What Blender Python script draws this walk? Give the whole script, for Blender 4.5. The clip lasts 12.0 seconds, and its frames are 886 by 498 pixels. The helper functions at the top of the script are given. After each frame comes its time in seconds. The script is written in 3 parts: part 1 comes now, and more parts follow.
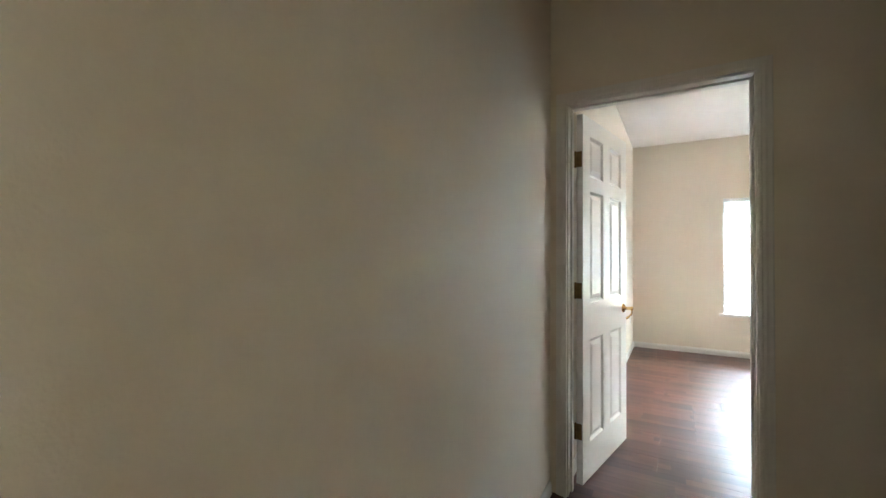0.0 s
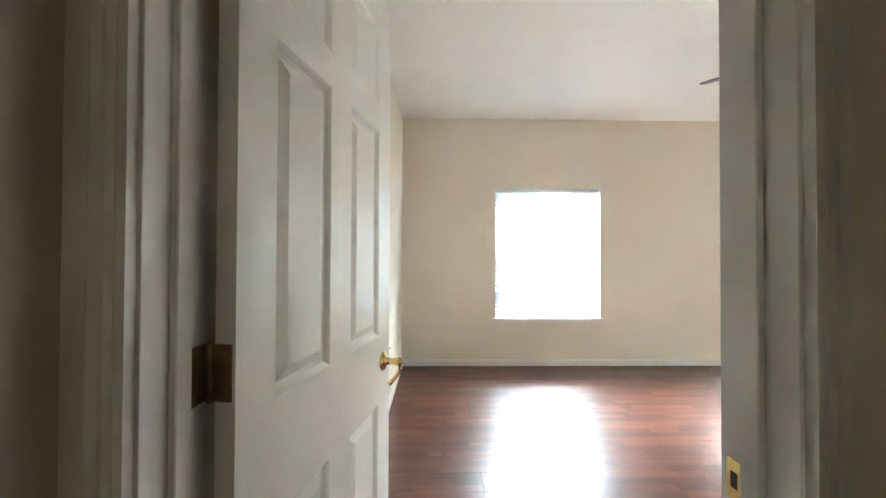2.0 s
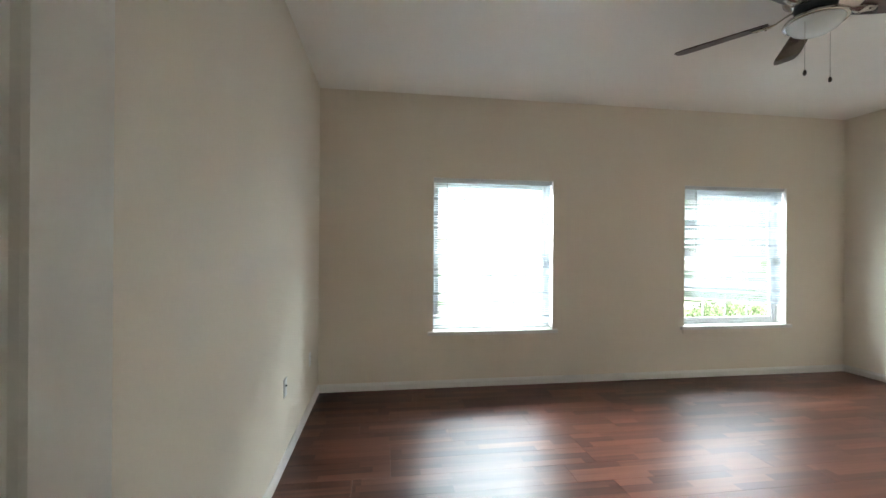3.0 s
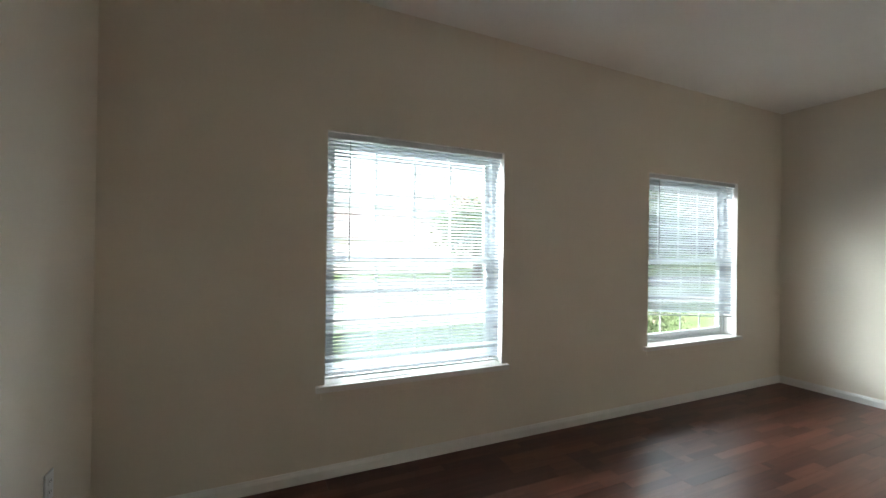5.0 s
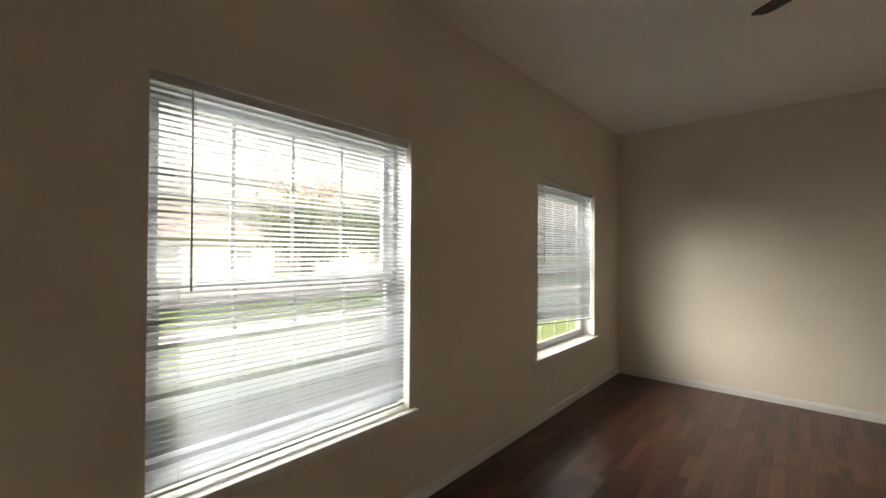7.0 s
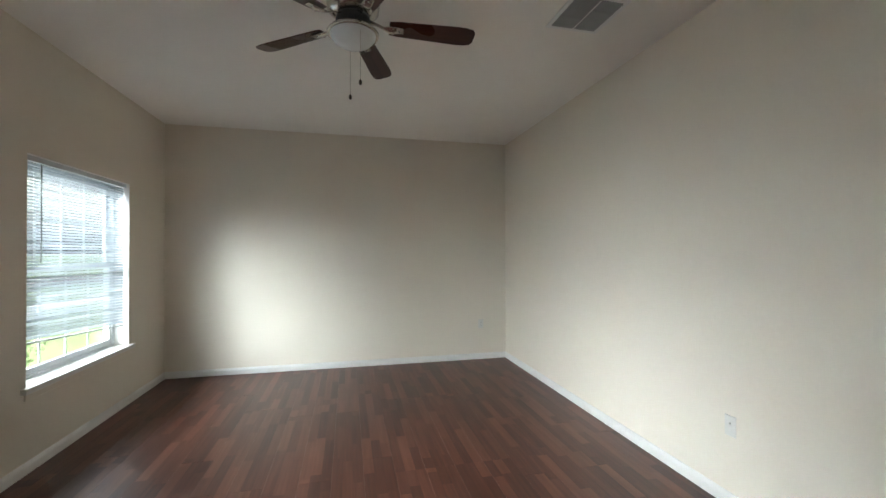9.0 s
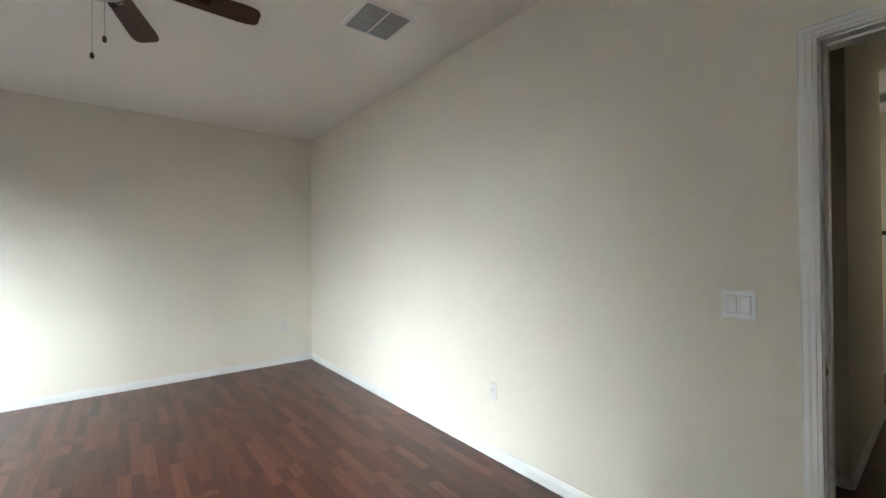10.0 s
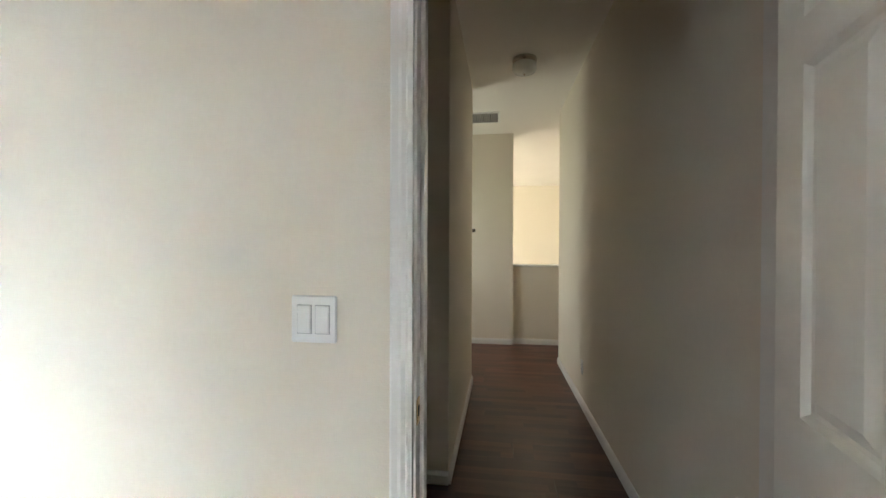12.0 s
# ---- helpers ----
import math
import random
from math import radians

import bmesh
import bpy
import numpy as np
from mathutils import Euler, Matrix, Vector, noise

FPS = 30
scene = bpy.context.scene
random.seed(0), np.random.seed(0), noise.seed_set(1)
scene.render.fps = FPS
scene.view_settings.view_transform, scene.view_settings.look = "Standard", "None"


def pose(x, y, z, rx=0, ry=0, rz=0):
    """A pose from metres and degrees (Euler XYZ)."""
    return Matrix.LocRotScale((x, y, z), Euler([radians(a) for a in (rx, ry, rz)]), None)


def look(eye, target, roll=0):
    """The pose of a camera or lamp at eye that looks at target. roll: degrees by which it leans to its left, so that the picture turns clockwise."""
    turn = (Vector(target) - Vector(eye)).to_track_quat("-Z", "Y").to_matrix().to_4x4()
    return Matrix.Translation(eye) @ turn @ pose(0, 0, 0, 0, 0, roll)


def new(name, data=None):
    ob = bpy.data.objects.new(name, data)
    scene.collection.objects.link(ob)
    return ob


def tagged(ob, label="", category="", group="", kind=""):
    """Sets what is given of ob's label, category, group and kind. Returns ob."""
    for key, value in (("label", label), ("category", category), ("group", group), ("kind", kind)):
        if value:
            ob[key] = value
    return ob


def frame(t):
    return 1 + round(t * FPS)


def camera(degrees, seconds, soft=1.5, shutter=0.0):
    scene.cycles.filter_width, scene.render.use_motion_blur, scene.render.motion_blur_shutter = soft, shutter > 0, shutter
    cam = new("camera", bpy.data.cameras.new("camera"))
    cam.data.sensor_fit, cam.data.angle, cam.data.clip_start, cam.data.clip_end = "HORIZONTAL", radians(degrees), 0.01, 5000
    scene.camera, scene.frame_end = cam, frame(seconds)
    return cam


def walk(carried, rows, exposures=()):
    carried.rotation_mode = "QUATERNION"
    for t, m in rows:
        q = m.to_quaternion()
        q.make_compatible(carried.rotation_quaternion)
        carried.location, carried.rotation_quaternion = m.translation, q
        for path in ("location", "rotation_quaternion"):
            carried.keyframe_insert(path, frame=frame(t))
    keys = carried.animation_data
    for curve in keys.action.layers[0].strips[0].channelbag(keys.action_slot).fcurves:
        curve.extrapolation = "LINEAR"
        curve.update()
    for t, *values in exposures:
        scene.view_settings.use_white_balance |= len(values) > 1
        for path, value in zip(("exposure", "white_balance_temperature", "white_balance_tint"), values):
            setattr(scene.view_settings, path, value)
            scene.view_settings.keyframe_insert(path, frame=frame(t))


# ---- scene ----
cam = camera(94.9, 12.0)
PATH = [
    (0, (0.53, -2.357, 1.28), (-0.463, -0.621, 1.311), 0.3),
    (0.5, (0.497, -1.908, 1.258), (-0.198, -0.033, 1.291), 0.2),
    (1, (0.453, -1.545, 1.266), (0.059, 0.416, 1.296), -0.1),
    (1.5, (0.429, -1.071, 1.247), (0.282, 0.923, 1.274), 0.1),
    (2, (0.385, -0.627, 1.267), (0.421, 1.372, 1.295), 0.2),
    (2.5, (0.466, -0.255, 1.31), (0.629, 1.738, 1.322), 0.4),
    (3, (0.606, 0.128, 1.34), (0.889, 2.108, 1.341), 0.4),
    (3.5, (0.702, 0.489, 1.348), (1.12, 2.445, 1.353), 0.4),
    (3.7, (0.733, 0.609, 1.361), (1.214, 2.55, 1.366), 0.3),
    (5.3, (0.706, 1.821, 1.327), (1.579, 3.62, 1.335), 0.8),
    (5.5, (0.719, 1.965, 1.321), (1.616, 3.753, 1.329), 0.7),
    (6, (0.756, 2.242, 1.353), (1.745, 3.98, 1.359), 0.6),
    (6.5, (0.741, 2.379, 1.408), (1.943, 3.978, 1.422), 0.5),
    (7, (0.702, 2.403, 1.416), (2.206, 3.722, 1.432), 0.4),
    (7.2, (0.675, 2.394, 1.428), (2.312, 3.543, 1.436), 0.3),
    (8.8, (0.68, 2.091, 1.41), (2.658, 1.793, 1.424), 0.0),
    (9, (0.637, 2.048, 1.396), (2.584, 1.593, 1.412), -0.1),
    (9.5, (0.586, 1.986, 1.38), (2.391, 1.125, 1.403), -0.3),
    (10, (0.546, 1.931, 1.363), (2.114, 0.69, 1.378), -0.5),
    (10.5, (0.541, 1.738, 1.312), (1.809, 0.19, 1.323), -0.2),
    (11, (0.559, 1.571, 1.314), (1.477, -0.206, 1.32), -0.3),
    (11.5, (0.65, 1.302, 1.336), (1.217, -0.616, 1.337), -0.2),
    (12, (0.638, 0.928, 1.323), (0.928, -1.051, 1.307), 0.2),
]
EXPOSURES = [(0.0, 6.15, 5900, 6), (1.0, 6.25, 5900, 6), (2.0, 5.7, 6100, 6), (2.5, 4.95, 6200, 6), (3.6, 3.95, 6300, 6), (5.5, 3.45, 6500, 8), (7.0, 2.9, 7900, 15), (9.0, 3.75, 6300, 7), (10.0, 4.2, 6100, 7), (11.0, 4.65, 6100, 7), (12.0, 5.25, 6000, 7)]
walk(cam, [(t, look(e, g, r)) for t, e, g, r in PATH], EXPOSURES)

# ---- daylight: bright overcast, no sun on the window side ----
SUN_ELEV, SUN_AZ = radians(52), radians(200)
world = bpy.data.worlds.new("sky")
scene.world = world
world.use_nodes = True
wn, wl = world.node_tree.nodes, world.node_tree.links
sky = wn.new("ShaderNodeTexSky")
sky.sky_type, sky.sun_disc = "NISHITA", False
sky.sun_elevation, sky.sun_rotation = SUN_ELEV, SUN_AZ
sky.air_density, sky.dust_density, sky.ozone_density = 1.6, 6.0, 0.6
grey = wn.new("ShaderNodeHueSaturation")
grey.inputs["Saturation"].default_value = 0.35
wl.new(sky.outputs[0], grey.inputs["Color"])
wl.new(grey.outputs[0], wn["Background"].inputs["Color"])
wn["Background"].inputs["Strength"].default_value = 0.05
sun = new("sun", bpy.data.lights.new("sun", "SUN"))
sun.data.energy, sun.data.angle, sun.data.color = 1.1, radians(18), (1.0, 0.96, 0.9)
SUN_DIR = Vector((math.sin(SUN_AZ) * math.cos(SUN_ELEV), math.cos(SUN_AZ) * math.cos(SUN_ELEV), math.sin(SUN_ELEV)))
sun.matrix_world = look(SUN_DIR * 60, (0, 0, 0))


def sky_fill(name, eye, target, wide, high, watts, tone=(0.87, 0.95, 1.0), spread=180):
    """An added area lamp, out of view, standing in for daylight through an opening."""
    lamp_ob = new(name, bpy.data.lights.new(name, "AREA"))
    lamp_ob.data.shape, lamp_ob.data.size, lamp_ob.data.size_y = "RECTANGLE", wide, high
    lamp_ob.data.energy, lamp_ob.data.color = watts, tone
    lamp_ob.data.spread = radians(spread)
    lamp_ob.matrix_world = look(eye, target)


# fill lamps added outside the bedroom windows, set beyond the camera's sight
sky_fill("sky_fill_east", (6.5, 10.5, 6.8), (2.5, 3.5, 1.0), 9.0, 1.8, 135)
sky_fill("sky_fill_west", (-0.9, 8.0, 2.8), (0.6, 3.4, 1.3), 4.2, 4.2, 78, spread=84)
sky_fill("sky_fill_north", (3.0, 5.6, 1.95), (3.7, 4.89, 1.8), 2.2, 2.0, 7, spread=110)
# warm fill lamps added in two unseen openings to brighten hall and next room
sky_fill("fill_great_room", (4.26, -7.15, 1.45), (0.0, -7.15, 1.2), 3.3, 1.7, 7.5, (1.0, 0.88, 0.68))
sky_fill("fill_landing", (2.36, -3.8, 1.5), (0.0, -3.6, 1.3), 0.95, 1.15, 0.40, (1.0, 0.92, 0.80))


# ---- materials ----
def material(name, colour, rough=0.6, metal=0.0, vary=0.06, scale=3.0, grain=60.0, bump=0.0, bump_scale=250.0, spec=0.5, coat=0.0):
    """A principled surface with stains at one scale, grain at another, and fine relief."""
    m = bpy.data.materials.new(name)
    m.use_nodes = True
    n, l = m.node_tree.nodes, m.node_tree.links
    b = n["Principled BSDF"]
    b.inputs["Roughness"].default_value, b.inputs["Metallic"].default_value = rough, metal
    b.inputs["Specular IOR Level"].default_value, b.inputs["Coat Weight"].default_value = spec, coat
    pos = n.new("ShaderNodeNewGeometry").outputs["Position"]
    big, fine = n.new("ShaderNodeTexNoise"), n.new("ShaderNodeTexNoise")
    big.inputs["Scale"].default_value, fine.inputs["Scale"].default_value = scale, grain
    big.inputs["Detail"].default_value = 4.0
    l.new(pos, big.inputs["Vector"])
    l.new(pos, fine.inputs["Vector"])
    both = n.new("ShaderNodeMath")
    both.operation = "MULTIPLY_ADD"
    l.new(big.outputs[0], both.inputs[0])
    both.inputs[1].default_value = 0.7
    part_fine = n.new("ShaderNodeMath")
    part_fine.operation = "MULTIPLY"
    l.new(fine.outputs[0], part_fine.inputs[0])
    part_fine.inputs[1].default_value = 0.3
    l.new(part_fine.outputs[0], both.inputs[2])
    ramp = n.new("ShaderNodeMapRange")
    ramp.inputs["From Min"].default_value, ramp.inputs["From Max"].default_value = 0.3, 0.7
    ramp.inputs["To Min"].default_value, ramp.inputs["To Max"].default_value = 1 - vary, 1 + vary
    l.new(both.outputs[0], ramp.inputs["Value"])
    mul = n.new("ShaderNodeVectorMath")
    mul.operation = "SCALE"
    mul.inputs[0].default_value = colour
    l.new(ramp.outputs[0], mul.inputs["Scale"])
    l.new(mul.outputs[0], b.inputs["Base Color"])
    if bump:
        tex, bn = n.new("ShaderNodeTexNoise"), n.new("ShaderNodeBump")
        tex.inputs["Scale"].default_value, tex.inputs["Detail"].default_value = bump_scale, 3.0
        l.new(pos, tex.inputs["Vector"])
        bn.inputs["Strength"].default_value, bn.inputs["Distance"].default_value = bump, 0.002
        l.new(tex.outputs[0], bn.inputs["Height"])
        l.new(bn.outputs[0], b.inputs["Normal"])
    return m


WALL = material("wall_paint", (0.755, 0.69, 0.585), 0.62, vary=0.03, scale=0.9, bump=0.35, bump_scale=160, spec=0.35)
CEIL = material("ceiling_paint", (0.87, 0.84, 0.785), 0.85, vary=0.03, scale=1.2, bump=0.5, bump_scale=120, spec=0.2)
TRIM = material("trim_gloss_white", (0.75, 0.735, 0.70), 0.32, vary=0.03, scale=5, bump=0.05, bump_scale=90)
DOOR = material("door_white", (0.80, 0.785, 0.735), 0.34, vary=0.03, scale=4, bump=0.12, bump_scale=180)
VINYL = material("window_vinyl", (0.60, 0.62, 0.62), 0.4, vary=0.02)
PLATE = material("switch_plastic", (0.82, 0.82, 0.80), 0.3, vary=0.02)
PLATE_BEIGE = material("plate_beige", (0.68, 0.655, 0.60), 0.4, vary=0.02)
DARK = material("dark_parts_and_slot_shade", (0.02, 0.02, 0.02), 0.6)
BRASS = material("polished_brass", (0.78, 0.56, 0.24), 0.18, metal=1.0, vary=0.12, scale=40, grain=300)
AGED = material("tarnished_brass", (0.26, 0.17, 0.075), 0.34, metal=1.0, vary=0.3, scale=30, grain=250)
NICKEL = material("brushed_nickel", (0.56, 0.53, 0.49), 0.22, metal=1.0, vary=0.08, scale=30, grain=400)
GLASS_WHITE = material("frosted_glass", (0.80, 0.83, 0.82), 0.25, vary=0.03)
GRILLE = material("vent_grille", (0.36, 0.37, 0.37), 0.5, vary=0.06)
GRILLE_DARK = material("vent_duct_shade", (0.06, 0.06, 0.06), 0.8)
CORD = material("blind_cord", (0.7, 0.7, 0.68), 0.8)
WAND = material("clear_wand", (0.30, 0.32, 0.32), 0.2)
BULB_CHAIN = material("pull_chain", (0.35, 0.32, 0.28), 0.4, metal=1.0)
PULL = material("dark_wood_pull", (0.05, 0.03, 0.02), 0.35)
GRASS = material("lawn", (0.085, 0.13, 0.04), 0.95, vary=0.45, scale=0.8, grain=25, bump=0.6, bump_scale=40)
CONCRETE = material("concrete", (0.36, 0.35, 0.33), 0.9, vary=0.12, scale=1.5, bump=0.3)
ASPHALT = material("asphalt", (0.09, 0.09, 0.09), 0.9, vary=0.2, scale=1.0, bump=0.4)
ROOF = material("roof_shingle", (0.22, 0.165, 0.155), 0.9, vary=0.25, scale=2.0, bump=0.6, bump_scale=30)
SIDING = material("house_siding", (0.55, 0.50, 0.44), 0.8, vary=0.06)
BARK = material("bark", (0.10, 0.075, 0.055), 0.95, vary=0.3, scale=8, bump=0.8, bump_scale=40)
LEAF = material("leaves", (0.085, 0.13, 0.05), 0.7, vary=0.45, scale=1.5, grain=9)
BLOSSOM = material("pale_blossom", (0.55, 0.40, 0.36), 0.8, vary=0.3, scale=6)
CAR_PAINT = material("car_paint", (0.55, 0.56, 0.58), 0.25, vary=0.03, coat=0.6)
RUBBER = material("tyre_rubber", (0.025, 0.025, 0.025), 0.85)
PANE_DARK = material("far_window_glass", (0.20, 0.22, 0.24), 0.08)


def slat_material():
    m = bpy.data.materials.new("blind_slat_white")
    m.use_nodes = True
    n, l = m.node_tree.nodes, m.node_tree.links
    b = n["Principled BSDF"]
    b.inputs["Base Color"].default_value, b.inputs["Roughness"].default_value = (0.43, 0.46, 0.50, 1), 0.4
    t, mix = n.new("ShaderNodeBsdfTranslucent"), n.new("ShaderNodeMixShader")
    t.inputs["Color"].default_value = (0.72, 0.76, 0.80, 1)
    mix.inputs[0].default_value = 0.28
    l.new(b.outputs[0], mix.inputs[1])
    l.new(t.outputs[0], mix.inputs[2])
    l.new(mix.outputs[0], n["Material Output"].inputs["Surface"])
    return m


def glass_material():
    m = bpy.data.materials.new("window_glass")
    m.use_nodes = True
    b = m.node_tree.nodes["Principled BSDF"]
    b.inputs["Transmission Weight"].default_value, b.inputs["Roughness"].default_value = 1.0, 0.0
    b.inputs["IOR"].default_value, b.inputs["Base Color"].default_value = 1.45, (0.97, 0.99, 0.98, 1)
    return m


def wood_material(name, dark, mid, light, strip, seg, rough, bump):
    """Printed strip laminate, in the board's own coordinates: three strips a board, each of short staves."""
    m = bpy.data.materials.new(name)
    m.use_nodes = True
    n, l = m.node_tree.nodes, m.node_tree.links
    b = n["Principled BSDF"]
    tc, info = n.new("ShaderNodeTexCoord"), n.new("ShaderNodeObjectInfo")
    sep = n.new("ShaderNodeSeparateXYZ")
    l.new(tc.outputs["Object"], sep.inputs[0])

    def op(kind, a, c=None):
        k = n.new("ShaderNodeMath")
        k.operation = kind
        for i, v in enumerate((a, c)):
            if v is None:
                continue
            if isinstance(v, (int, float)):
                k.inputs[i].default_value = v
            else:
                l.new(v, k.inputs[i])
        return k.outputs[0]

    rnd = info.outputs["Random"]
    row = op("FLOOR", op("DIVIDE", sep.outputs["Y"], strip))
    shift = n.new("ShaderNodeTexWhiteNoise")
    shift.noise_dimensions = "2D"
    key = n.new("ShaderNodeCombineXYZ")
    l.new(row, key.inputs[0])
    l.new(op("MULTIPLY", rnd, 91.7), key.inputs[1])
    l.new(key.outputs[0], shift.inputs["Vector"])
    stave = op("FLOOR", op("ADD", op("DIVIDE", sep.outputs["X"], seg), op("MULTIPLY", shift.outputs["Value"], 7.0)))
    tone = n.new("ShaderNodeTexWhiteNoise")
    tone.noise_dimensions = "3D"
    key3 = n.new("ShaderNodeCombineXYZ")
    l.new(row, key3.inputs[0])
    l.new(stave, key3.inputs[1])
    l.new(op("MULTIPLY", rnd, 53.3), key3.inputs[2])
    l.new(key3.outputs[0], tone.inputs["Vector"])
    # grain drawn out along the board
    mp, grain = n.new("ShaderNodeMapping"), n.new("ShaderNodeTexNoise")
    mp.inputs["Scale"].default_value = (2.2, 38.0, 1.0)
    off = n.new("ShaderNodeVectorMath")
    off.operation = "ADD"
    l.new(tc.outputs["Object"], off.inputs[0])
    shift3 = n.new("ShaderNodeVectorMath")
    shift3.operation = "SCALE"
    l.new(key3.outputs[0], shift3.inputs[0])
    shift3.inputs["Scale"].default_value = 3.17
    l.new(shift3.outputs[0], off.inputs[1])
    l.new(off.outputs[0], mp.inputs["Vector"])
    l.new(mp.outputs[0], grain.inputs["Vector"])
    grain.inputs["Scale"].default_value, grain.inputs["Detail"].default_value = 1.0, 6.0
    val = op("ADD", op("MULTIPLY", tone.outputs["Value"], 0.50), op("MULTIPLY", grain.outputs[0], 0.62))
    ramp = n.new("ShaderNodeValToRGB")
    e = ramp.color_ramp.elements
    e[0].position, e[0].color = 0.15, (*dark, 1)
    e[1].position, e[1].color = 0.95, (*light, 1)
    k = e.new(0.5)
    k.color = (*mid, 1)
    l.new(val, ramp.inputs[0])
    l.new(ramp.outputs[0], b.inputs["Base Color"])
    b.inputs["Specular IOR Level"].default_value = 0.42
    wear, rr = n.new("ShaderNodeTexNoise"), n.new("ShaderNodeMapRange")
    wear.inputs["Scale"].default_value = 1.7
    l.new(n.new("ShaderNodeNewGeometry").outputs["Position"], wear.inputs["Vector"])
    rr.inputs["To Min"].default_value, rr.inputs["To Max"].default_value = rough - 0.03, rough + 0.03
    l.new(wear.outputs[0], rr.inputs["Value"])
    l.new(rr.outputs[0], b.inputs["Roughness"])
    if bump:
        bn = n.new("ShaderNodeBump")
        bn.inputs["Strength"].default_value, bn.inputs["Distance"].default_value = bump, 0.001
        l.new(grain.outputs[0], bn.inputs["Height"])
        l.new(bn.outputs[0], b.inputs["Normal"])
    return m


SLAT, GLASS = slat_material(), glass_material()
FLOORING = wood_material("cherry_laminate", (0.030, 0.010, 0.007), (0.080, 0.028, 0.018), (0.165, 0.066, 0.043), 0.065, 0.52, 0.32, 0.0)
BLADE = wood_material("fan_blade_walnut", (0.030, 0.010, 0.007), (0.050, 0.016, 0.010), (0.075, 0.026, 0.016), 0.5, 3.0, 0.28, 0.05)


# ---- building helpers ----
def part(name, bm, mat, parent=None, label="", smooth=False):
    """Links a bmesh as one mesh object, under a thing where one is given."""
    me = bpy.data.meshes.new(name)
    bmesh.ops.recalc_face_normals(bm, faces=bm.faces)
    if smooth:
        for f in bm.faces:
            f.smooth = True
    bm.to_mesh(me)
    bm.free()
    me.materials.append(mat)
    ob = new(name, me)
    if parent is not None:
        ob.parent = parent
    if label:
        tagged(ob, label)
    return ob


def thing(name, m, label, category, group="", kind=""):
    ob = new(name)
    ob.empty_display_size = 0.1
    ob.matrix_world = m
    return tagged(ob, label, category, group, kind)


def box(bm, x0, x1, y0, y1, z0, z1, bevel=0.0, segments=1):
    r = bmesh.ops.create_cube(bm, size=1.0)
    for v in r["verts"]:
        v.co = Vector(((x0 + x1) / 2 + v.co.x * (x1 - x0), (y0 + y1) / 2 + v.co.y * (y1 - y0), (z0 + z1) / 2 + v.co.z * (z1 - z0)))
    if bevel:
        edges = {e for v in r["verts"] for e in v.link_edges}
        bmesh.ops.bevel(bm, geom=list(edges), offset=bevel, segments=segments, affect="EDGES", profile=0.5)
    return r["verts"]


def boxes(*rows, bevel=0.0):
    bm = bmesh.new()
    for r in rows:
        box(bm, *r, bevel=bevel)
    return bm


def lathe(profile, steps=32, m=None, bm=None):
    """Turns a profile of (radius, z) round z."""
    bm = bm or bmesh.new()
    m = m or Matrix.Identity(4)
    rings = []
    for r, z in profile:
        if r < 1e-5:
            rings.append([bm.verts.new(m @ Vector((0, 0, z)))])
        else:
            rings.append([bm.verts.new(m @ Vector((r * math.cos(2 * math.pi * i / steps), r * math.sin(2 * math.pi * i / steps), z))) for i in range(steps)])
    for a, b in zip(rings, rings[1:]):
        for i in range(steps):
            j = (i + 1) % steps
            if len(a) == 1 and len(b) > 1:
                bm.faces.new((a[0], b[i], b[j]))
            elif len(b) == 1 and len(a) > 1:
                bm.faces.new((a[i], a[j], b[0]))
            elif len(a) > 1:
                bm.faces.new((a[i], a[j], b[j], b[i]))
    return bm


def sweep(points, radii, steps=10, flat=1.0, bm=None):
    """A tube along points, with an own radius at each; flat squeezes it sideways."""
    bm = bm or bmesh.new()
    pts = [Vector(p) for p in points]
    rings = []
    for i, p in enumerate(pts):
        d = (pts[min(i + 1, len(pts) - 1)] - pts[max(i - 1, 0)]).normalized()
        q = d.to_track_quat("Z", "Y")
        rings.append([bm.verts.new(p + q @ Vector((radii[i] * math.cos(a), radii[i] * flat * math.sin(a), 0))) for a in (2 * math.pi * k / steps for k in range(steps))])
    for a, b in zip(rings, rings[1:]):
        for i in range(steps):
            j = (i + 1) % steps
            bm.faces.new((a[i], a[j], b[j], b[i]))
    bm.faces.new(rings[0][::-1])
    bm.faces.new(rings[-1])
    return bm


def extrude_profile(profile, length):
    """A moulding: profile of (out, up) drawn along x from 0 to length; out is +y."""
    bm = bmesh.new()
    a = [bm.verts.new((0, y, z)) for y, z in profile]
    b = [bm.verts.new((length, y, z)) for y, z in profile]
    k = len(profile)
    for i in range(k):
        bm.faces.new((a[i], a[(i + 1) % k], b[(i + 1) % k], b[i]))
    bm.faces.new(a[::-1])
    bm.faces.new(b)
    return bm


# ---- the plan ----
XR, YB, H = 5.735, 4.03, 2.83            # bedroom: x 0..XR, y 0..YB
WALL_Y = -0.13                           # hall face of the door wall
DX0, DX1, DH = 0.030, 0.836, 2.095        # clear doorway
HX0, HX1 = -0.065, 0.93                  # hall walls
Z0, Z1 = 0.535, 2.035                    # window openings
WINDOWS = ((1.067, 2.287), (3.745, 4.990))
WT = 0.20                                # outer wall


def wall(name, rows, label):
    return tagged(part(name, boxes(*rows), WALL), label, "wall", kind="structure")


